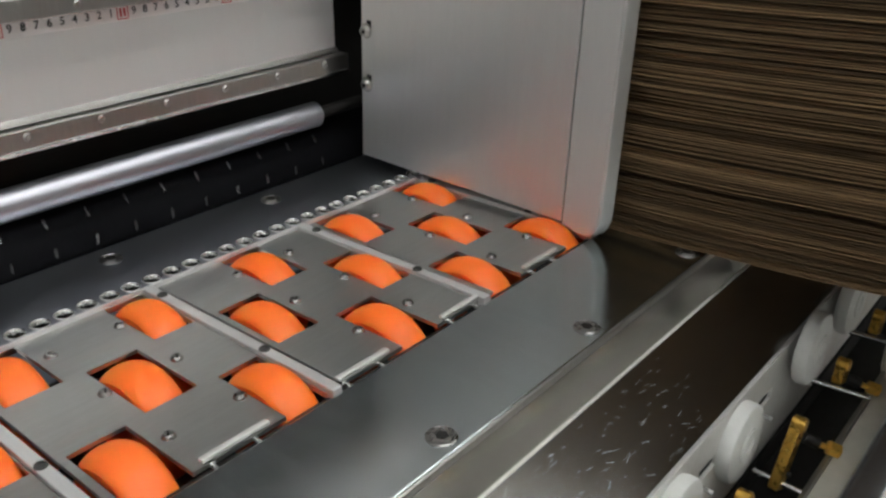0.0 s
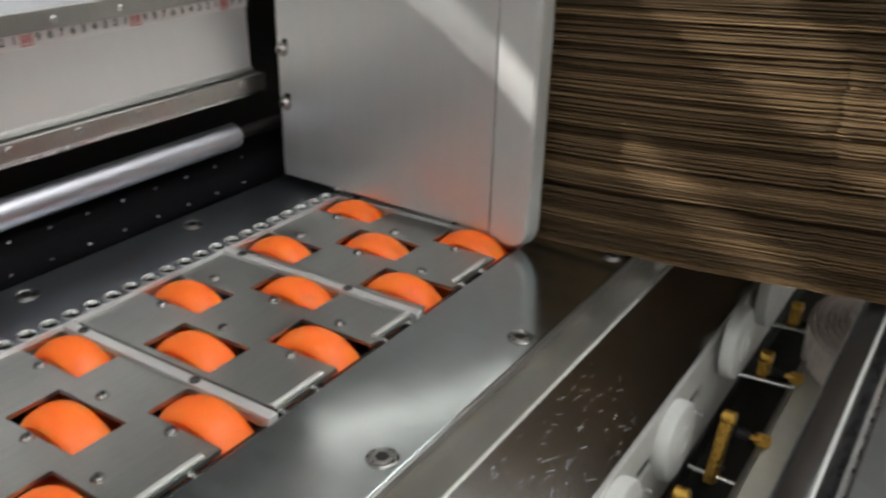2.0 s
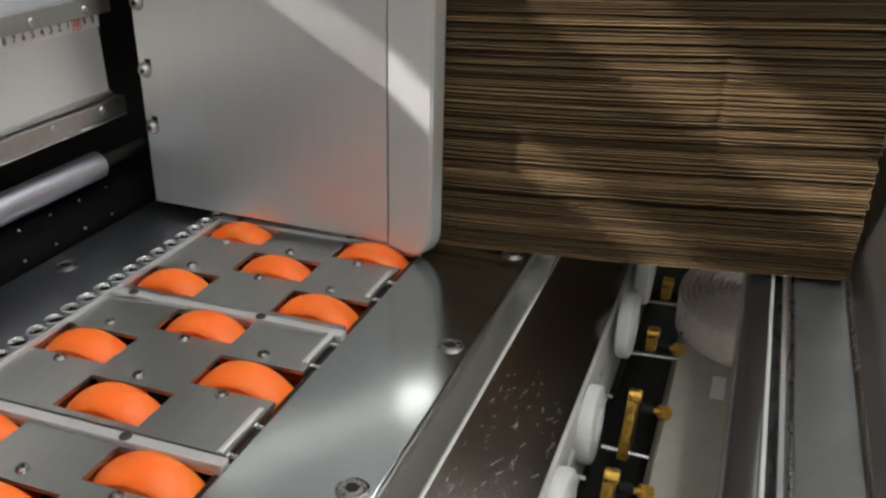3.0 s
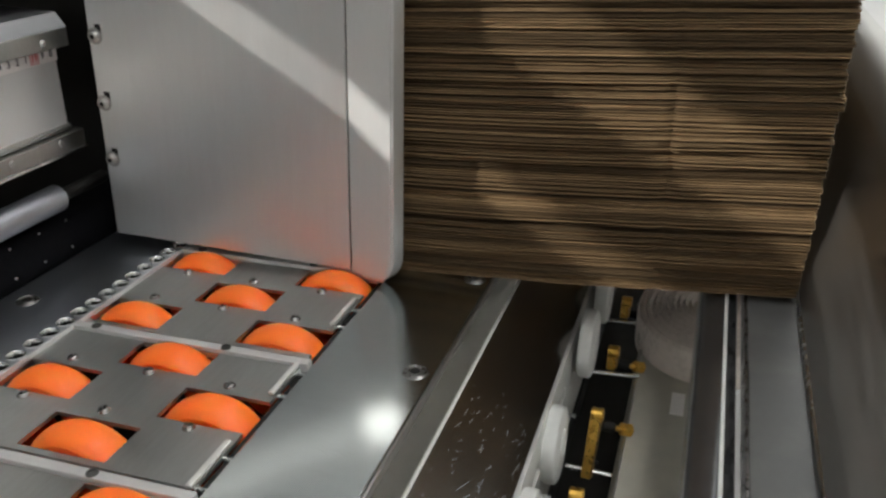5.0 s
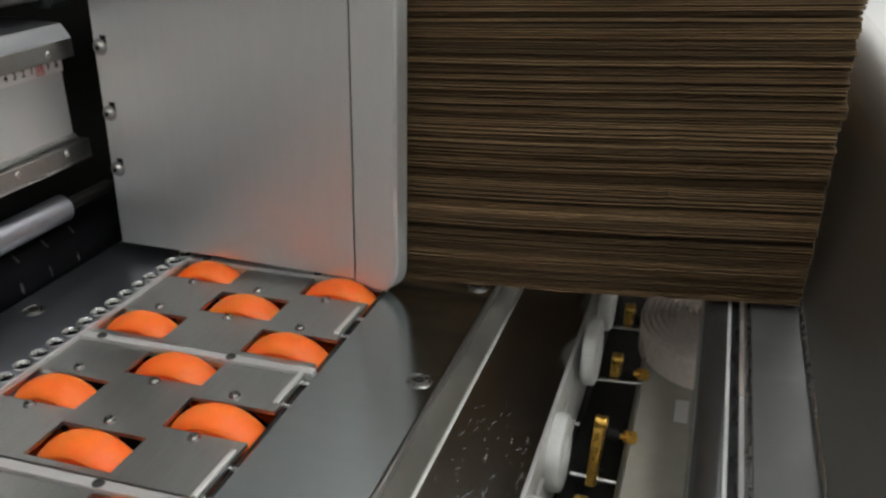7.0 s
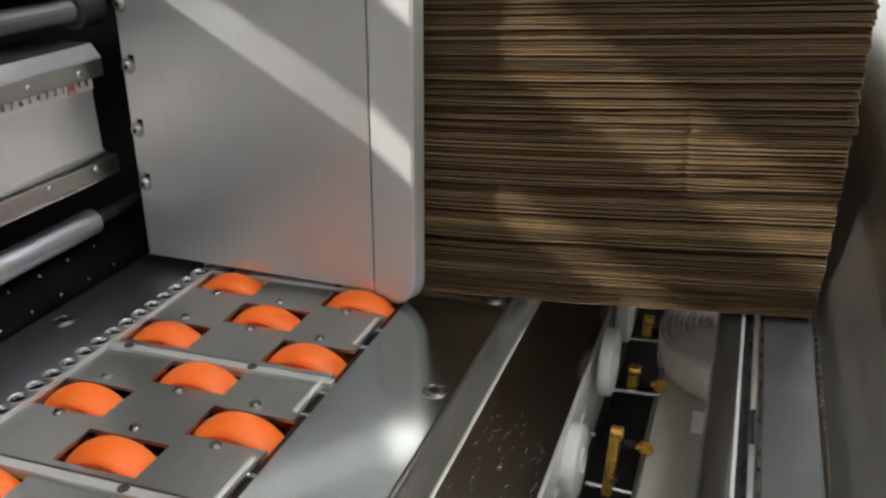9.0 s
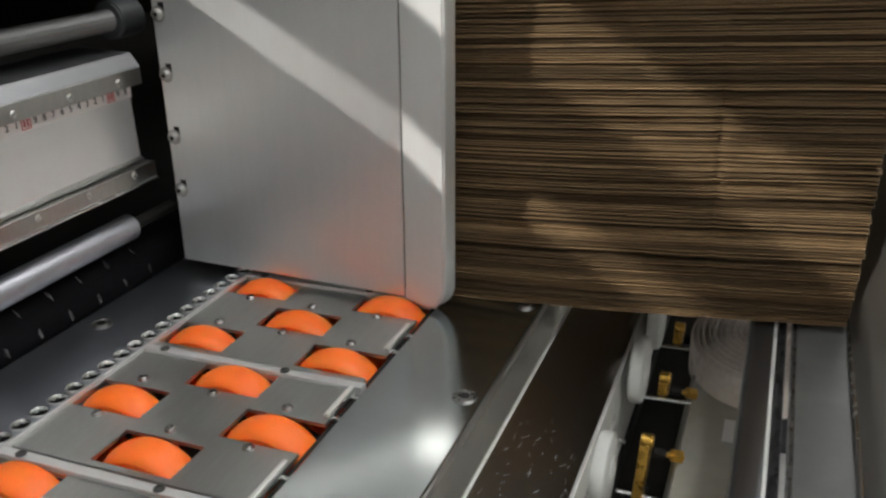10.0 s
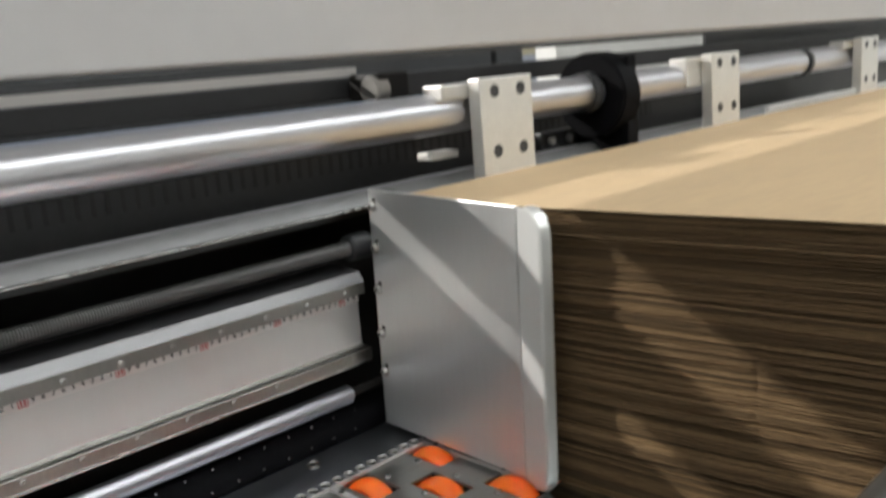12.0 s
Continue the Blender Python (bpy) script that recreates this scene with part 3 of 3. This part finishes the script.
roll = [(0.5365, T + 0.0155), (0.5655, T + 0.15)] + [(0.5655 + 0.034 - 0.034 * math.cos(radians(a)), T + 0.15 + 0.034 * math.sin(radians(a))) for a in range(12, 97, 7)]
under = [(x + 0.003 * math.cos(radians(k)), z - 0.003 * math.sin(radians(k))) for (x, z), k in zip(roll, [10, 12] + list(range(12, 97, 7)))]
part("leaning_sheet", extrude_xz(roll + under[::-1], Y0, 1.6), BACK, back, "leaning polished steel sheet with a rolled top", True)
part("top_cover", box(0.604, 0.86, Y0, 1.6, T + 0.1775, T + 0.1825, 0.001), COVER, back, "pale grey enamelled flat cover")
part("base_fillet", cyl(0.0025, (0.5375, Y0, T + 0.0165), (0.5375, 1.6, T + 0.0165), 10), BRIGHT, back, "bright weld line", True)
tagged(put("machine_base", box(-0.9, 0.5, -0.6, 1.9, 0.0, T - 0.31), DARK), "dark grey painted machine base", "machine base")

# ---- stack of cardboard ----
SHEETS, STACK_Y = 78, 0.325
rnd = random.Random(7)


def bottom_lift(x):
    s = min(max((x - 0.16) / 0.375, 0), 1)
    return 0.0005 + 0.0205 * s * s * (1.6 - 0.6 * s)


def board(i):
    """A corrugated sheet: two liners, with the flute layer set back between them."""
    xs = sorted([-0.04 + 0.585 * k / 44 for k in range(45)] + [0.419, 0.4235, 0.427, 0.4305, 0.435])
    right = 0.5345 + 0.0115 * (i / SHEETS) ** 0.7 + rnd.uniform(-0.001, 0.001) + (0.003 if i in (38, 39, 40) else 0)
    xs = [x for x in xs if x < right - 0.004] + [right]
    y_off = rnd.uniform(-0.0032, 0.0032) + 0.0008 * math.sin(i * 0.7)
    phase, amp = rnd.uniform(0, 40), rnd.uniform(0.0004, 0.0018)
    dent = rnd.uniform(0, 0.55)
    squash = rnd.uniform(0.45, 0.97)
    liner = rnd.uniform(0.00045, 0.0009)
    back_y = STACK_Y + 1.75 + rnd.uniform(-0.003, 0.003)
    bm = bmesh.new()
    rows = []
    for x in xs:
        lo, hi = bottom_lift(x), 0.3165 + 0.009 * min(max((x - 0.2) / 0.34, 0), 1)
        p = (hi - lo) / SHEETS
        wob = 0.0006 * noise.noise((x * 9 + phase, i * 0.35, 0)) + 0.0005 * noise.noise((x * 5, i * 0.13, 3))
        edge_fade = 0 if i in (0, SHEETS - 1) else 1
        z0 = lo + p * i + wob * edge_fade
        z1 = z0 + p * squash
        if i == SHEETS - 1:
            z1 = hi
        y = STACK_Y + y_off + amp * noise.noise((x * 14, phase, 1)) + 0.0007 * noise.noise((x * 60, phase, 2))
        seam = math.exp(-(((x - 0.427 - 0.0012 * math.sin(i)) / 0.0035) ** 2))
        y += 0.002 * seam
        crush = 0.0012 * math.exp(-(((x - dent) / 0.03) ** 2))
        y += crush
        l = min(liner, 0.38 * (z1 - z0))
        deep = 0.007
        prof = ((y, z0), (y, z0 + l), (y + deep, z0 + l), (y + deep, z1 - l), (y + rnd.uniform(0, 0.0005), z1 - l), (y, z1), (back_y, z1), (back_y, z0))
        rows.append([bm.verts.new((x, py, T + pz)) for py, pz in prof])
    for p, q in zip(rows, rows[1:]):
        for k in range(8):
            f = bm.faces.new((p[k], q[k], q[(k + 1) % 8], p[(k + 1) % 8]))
            # dark set-back flutes and paler liner edges paint the gaps' light and shade
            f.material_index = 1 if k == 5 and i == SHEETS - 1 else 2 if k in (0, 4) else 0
    bm.faces.new(rows[0])
    bm.faces.new(rows[-1][::-1])
    return bm


for i in range(SHEETS):
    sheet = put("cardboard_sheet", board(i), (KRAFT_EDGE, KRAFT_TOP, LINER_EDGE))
    top = i == SHEETS - 1
    tagged(sheet, "tan corrugated cardboard sheet on top of the stack" if top else "brown corrugated cardboard sheet lying in the stack", "cardboard sheet", "stacked sheets")

# ---- front beam with tape measure ----
beam = tagged(empty("front_beam"), "pale aluminium beam with screwed nickel strips", "machine beam")
YB = 0.297
part("panel", box(-0.125, -0.1085, Y0, YB, T + 0.117, T + 0.192, 0.001), ALU, beam, "pale smooth aluminium panel")
part("panel_fold", extrude_xz([(-0.125, T + 0.1185), (-0.1075, T + 0.1185), (-0.105, T + 0.117), (-0.104, T + 0.1145), (-0.1055, T + 0.113), (-0.125, T + 0.113)], Y0, YB), STRIP, beam, "dull rounded fold under the panel", True)
part("lower_strip", box(-0.12, -0.099, Y0, YB + 0.008, T + 0.0965, T + 0.1125, 0.0012), STRIP, beam, "dull nickel lower strip")
part("lower_edge", box(-0.12, -0.0975, Y0, YB + 0.008, T + 0.0945, T + 0.0965, 0.0004), BRIGHT, beam, "bright thin lower edge")
part("upper_strip", box(-0.12, -0.0915, Y0, YB, T + 0.19, T + 0.206, 0.0012), STRIP, beam, "dull nickel upper strip")
part("upper_bevel", extrude_xz([(-0.0915, T + 0.2062), (-0.1005, T + 0.2185), (-0.16, T + 0.2215), (-0.16, T + 0.2065)], Y0, YB), FLANGE_TOP, beam, "sloping nickel top flange")
ss = lathe([(0.0, 0.0004), (0.0012, 0.0004), (0.0013, 0.0014), (0.0024, 0.0015), (0.0033, 0.0008), (0.0036, 0.0)], 18)
bmesh.ops.rotate(ss, verts=ss.verts, matrix=Matrix.Rotation(radians(90), 3, "Y"))
ss = part("strip_screw", ss, STRIP, beam, "bright round-head screw", True)
ss.matrix_basis = pose(-0.099, 0.0335 - 0.06 * 10, T + 0.1065)
for k in range(-9, 5):
    again(ss, pose(-0.099, 0.0335 + 0.06 * k, T + 0.1065))
for k in range(-10, 5):
    again(ss, pose(-0.0915, 0.0255 + 0.06 * k, T + 0.1965))

tape = tagged(empty("tape_measure"), "white tape measure with black and red figures on the beam", "tape measure")
part("band", box(-0.1085, -0.107, Y0, YB, T + 0.1765, T + 0.1895), TAPE, tape, "white printed steel band")


def figure(text, y, z, size, mat):
    cu = bpy.data.curves.new("figure", "FONT")
    cu.body, cu.size, cu.align_x, cu.align_y, cu.extrude = text, size, "CENTER", "CENTER", 0.0
    cu.offset = 0.0002
    cu.resolution_u = 3
    cu.materials.append(mat)
    o = new("figure", cu)
    o.parent = tape
    o.matrix_basis = Matrix.Translation((-0.1067, y, z)) @ Matrix(((0, 0, 1, 0), (1, 0, 0, 0), (0, 1, 0, 0), (0, 0, 0, 1)))


for d in range(-5, 3):
    base = 0.0693 + 0.1 * d
    for n in range(1, 10):
        if base + 0.01 * n < YB - 0.004 and base + 0.01 * n > -0.3:
            figure(str(10 - n), base + 0.01 * n, T + 0.1832, 0.0082, INK)
    if base > -0.3:
        rb = bmesh.new()
        for y0, y1, z0, z1 in ((-0.005, 0.005, 0.1875, 0.1883), (-0.005, 0.005, 0.1778, 0.1786), (-0.005, -0.0042, 0.1786, 0.1875), (0.0042, 0.005, 0.1786, 0.1875), (-0.0026, -0.0008, 0.1798, 0.1864), (0.0008, 0.0028, 0.1798, 0.1864)):
            box(-0.107, -0.1067, base + y0, base + y1, T + z0, T + z1, bm=rb)
        part("red_mark", rb, RED, tape, "red boxed figure")
tick = bmesh.new()
for n in range(-260, 215):
    y = 0.0693 + n * 0.001
    if -0.3 < y < YB:
        h = 0.0036 if n % 10 == 5 else 0.0014
        box(-0.107, -0.1067, y - 0.00012, y + 0.00012, T + 0.1893 - h * 0.7, T + 0.1893, bm=tick) if n % 5 == 0 or h < 0.002 else None
tagged(part("tick_marks", tick, INK, tape, "fine black tick marks"), kind="stuff")

# lower chrome roller and the dotted black roller
roller = tagged(empty("pinch_roller"), "long ground chrome roller under the beam", "roller")
part("barrel", cyl(0.0125, (-0.108, Y0, T + 0.0565), (-0.108, 0.268, T + 0.0565), 40, 0.003), CHROME, roller, "ground chrome barrel", True)
part("journal", cyl(0.006, (-0.108, 0.268, T + 0.0565), (-0.108, 0.33, T + 0.0565), 20), VOID, roller, "dark journal", True)

dotted = tagged(empty("dotted_roller", -0.139, 0, T + 0.004), "black roller with rows of small bright studs", "roller")
RD = 0.036
part("drum", cyl(RD, (0, Y0, 0), (0, 0.5, 0), 64), BLACK, dotted, "black lacquered drum", True)
stud = lathe([(0.0, 0.0008), (0.001, 0.0006), (0.0014, 0.0)], 8)
stud = part("stud", stud, BRIGHT, dotted, "tiny bright stud", True)
first = True
for row in range(9):
    a = 40 * row - 6
    for k in range(-6, 8):
        y = 0.015 + 0.036 * k + (0.010 if row % 2 else 0.0)
        m = pose(0, 0, 0, 0, a, 0) @ pose(RD, y, 0, 0, 90, 0)
        if first:
            stud.matrix_basis, first = m, False
        else:
            again(stud, m)

# ---- upper works ----
upper = tagged(empty("upper_frame"), "dark machine frame above and behind the beam", "machine frame")
part("back_panel", box(-0.3, -0.29, Y0, Y1, T - 0.1, T + 0.28), VOID, upper, "black back panel")
part("mid_panel", box(-0.185, -0.18, Y0, Y1, T + 0.0, T + 0.235), VOID, upper, "black inner panel")
part("tray_floor", box(-0.5, -0.125, Y0, Y1, T + 0.285, T + 0.298), DARK, upper, "dark tray floor")
part("tray_lip", extrude_xz([(-0.125, T + 0.3), (-0.1, T + 0.3), (-0.0985, T + 0.3015), (-0.1125, T + 0.3185), (-0.125, T + 0.32)], Y0, Y1), GREYLIP, upper, "grey folded tray lip")
part("lip_edge", box(-0.1, -0.0975, Y0, Y1, T + 0.298, T + 0.3, 0.0004), BRIGHT, upper, "bright thin lip edge")
part("slotted_screen", box(-0.215, -0.21, Y0, Y1 + 1.2, T + 0.2985, T + 0.37), DARK, upper, "dark grey slotted screen")
# the screen isn't cut: thin strips carry the slots' shade in their colour
slot = part("slot", box(-0.2102, -0.2096, -0.003, 0.003, 0.0, 0.03, 0.0), SLOT, upper, "thin dark strip standing for a shaded slot")
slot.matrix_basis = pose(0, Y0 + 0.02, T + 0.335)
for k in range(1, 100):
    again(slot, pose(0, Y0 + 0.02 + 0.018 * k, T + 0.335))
# white strip in place of daylight showing between cross beam and hood
part("bright_gap_strip", box(-0.2045, -0.202, Y0, 0.41, T + 0.4655, T + 0.478, 0.0006), PAINT, upper, "white strip standing for the bright gap under the hood")
part("cross_beam", box(-0.245, -0.205, Y0, Y1 + 1.2, T + 0.434, T + 0.464, 0.002), DARK, upper, "dark grey cross beam")
part("rear_cover", box(-0.32, -0.31, 1.6, Y1 + 1.2, T + 0.29, T + 0.75, 0.002), DARK, upper, "dark grey rear cover")
screw_rod = tagged(empty("threaded_rod"), "grey threaded rod between the beam and the tray", "threaded rod")
prof = []
n = 560
for k in range(n + 1):
    prof.append((0.0088 if k % 2 else 0.0104, Y0 + (YB - Y0) * k / n))
rod = lathe(prof, 16)
bmesh.ops.rotate(rod, verts=rod.verts, matrix=Matrix.Rotation(radians(-90), 3, "X"))
bmesh.ops.translate(rod, verts=rod.verts, vec=(-0.12, 0, T + 0.247))
part("thread", rod, ROD, screw_rod, "grey steel thread")
part("end_bearing", cyl(0.018, (-0.12, YB, T + 0.247), (-0.12, 0.33, T + 0.247), 24, 0.002), DARK, screw_rod, "dark end bearing", True)

shaft = tagged(empty("main_shaft"), "large polished chrome shaft along the machine", "shaft")
part("bar", cyl(0.0282, (-0.095, Y0, T + 0.406), (-0.095, Y1 + 0.8, T + 0.406), 56), SHAFT, shaft, "polished chrome bar", True)
for yy in (0.79, 1.62):
    part("collar", cyl(0.033, (-0.095, yy, T + 0.406), (-0.095, yy + 0.022, T + 0.406), 40, 0.002), DARK, shaft, "dark clamping collar", True)


def front_stop(y, wide=0.11, arm=0.424):
    s = tagged(empty("front_stop", 0, y, T), "pale milled aluminium stop block bolted to the shaft", "stop block", "stop blocks")
    part("block", box(-0.062, -0.04, 0, wide, 0.29, 0.449, 0.0015), BLOCK, s, "pale milled aluminium block")
    part("clamp_arm", box(-0.1, -0.063, -0.05, wide * 0.9, arm, 0.4445, 0.002), BLOCK, s, "pale clamp arm")
    for py in (0.27, 0.77):
        for pz in (0.348, 0.431):
            bm = lathe([(0.0, 0.0002), (0.004, 0.0002), (0.0065, 0.0008), (0.0088, 0.0006), (0.0092, -0.0004)], 18)
            bmesh.ops.rotate(bm, verts=bm.verts, matrix=Matrix.Rotation(radians(90), 3, "Y"))
            bmesh.ops.translate(bm, verts=bm.verts, vec=(-0.0398, wide * py, pz))
            part("socket_screw", bm, DARK, s, "dark sunk socket screw", True)


front_stop(0.488)
front_stop(1.123, 0.108, 0.392)
front_stop(1.86)
for y in (0.82,):
    br = tagged(empty("shaft_bracket", 0, y, T), "black bracket plate round the shaft", "bracket")
    bm = cyl(0.07, (-0.1, 0.0, 0.40), (-0.1, 0.05, 0.40), 40, 0.004)
    part("hub", bm, BLACK, br, "black round hub", True)
    part("plate", box(-0.16, -0.045, 0.03, 0.06, 0.29, 0.462, 0.004), BLACK, br, "black plate")
clamp = tagged(empty("shaft_clamp", 0, 0.39, T), "dark clamp with a pale wedge beside the shaft", "clamp")
part("jaw", box(-0.2, -0.135, 0.0, 0.06, 0.425, 0.468, 0.006), VOID, clamp, "black clamp jaw")
part("ring", cyl(0.02, (-0.15, -0.004, 0.445), (-0.15, 0.02, 0.445), 28, 0.002), STRIP, clamp, "grey steel ring", True)
part("wedge", box(-0.13, -0.1, 0.055, 0.11, 0.342, 0.352, 0.002), PALE, clamp, "pale metal wedge")
bolts = tagged(empty("bolt_plate", 0, 0.75, T), "dark plate with two bright bolts below the shaft", "bolt plate")
part("plate", box(-0.17, -0.15, 0.0, 0.1, 0.2855, 0.345, 0.003), DARK, bolts, "dark steel plate")
for yy in (0.02, 0.07):
    part("bolt", cyl(0.007, (-0.15, yy, 0.33), (-0.14, yy, 0.33), 6, 0.001), SATIN, bolts, "bright hexagon bolt")
cov = tagged(empty("hood"), "large warm grey enamelled machine hood", "machine hood")
part("front_panel", box(-0.05, -0.03, Y0 - 0.2, Y1 + 1.2, T + 0.491, T + 1.0, 0.004), COVER, cov, "warm grey enamelled front panel")
part("lower_edge", box(-0.052, -0.032, Y0 - 0.2, Y1 + 1.2, T + 0.484, T + 0.4905, 0.001), DARK, cov, "dark seal under the hood")

far_rail = tagged(empty("stack_rail"), "pale steel side rail along the far end of the stack", "guide rail")
part("sheet", box(-0.062, -0.052, 1.385, 2.3, T + 0.16, T + 0.328, 0.002), FLANGE, far_rail, "pale upright steel sheet")
part("foot", box(-0.062, -0.052, 1.6, 1.64, 0.585, T + 0.1595), DARK, far_rail, "dark foot")

# ---- unseen sun blocker behind the machine ----
# added out of view: its top edge rises and sinks to cut off the sun
lift = tagged(empty("sun_blocker", -1.0, 0.0, T + 0.83), "unseen dark slab added behind the machine to block the sun", "lifting table")
part("blocker_slab", box(-0.08, 0.08, -2.4, 1.5, -0.75, -0.03, 0.01), DARK, lift, "dark grey body of the added sun blocker")
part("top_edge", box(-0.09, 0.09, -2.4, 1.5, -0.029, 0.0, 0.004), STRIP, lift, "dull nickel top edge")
mast = tagged(empty("blocker_posts", -1.0, 0, 0), "unseen dark posts added at the ends of the sun blocker", "lift mast")
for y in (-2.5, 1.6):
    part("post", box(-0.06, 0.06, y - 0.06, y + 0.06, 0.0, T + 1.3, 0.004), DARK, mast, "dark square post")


def motions():
    rows = []
    for n in range(0, 121):
        t = n / 10
        turns = min(n, 8) + max(0, min(n, 72) - 61) + max(0, min(n, 111) - 98)
        rows.append((t, pose(-0.139, 0, T + 0.004, 0, 80 * turns, 0)))
    walk(dotted, rows)
    # heights of the added blocker's top edge, timed to shade guide and stack
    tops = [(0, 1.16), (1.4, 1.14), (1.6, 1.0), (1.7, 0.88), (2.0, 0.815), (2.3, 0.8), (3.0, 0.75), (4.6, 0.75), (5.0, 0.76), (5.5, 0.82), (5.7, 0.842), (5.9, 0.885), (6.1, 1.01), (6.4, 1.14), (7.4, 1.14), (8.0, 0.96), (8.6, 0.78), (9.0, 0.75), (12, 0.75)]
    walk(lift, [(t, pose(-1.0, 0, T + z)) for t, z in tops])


motions()
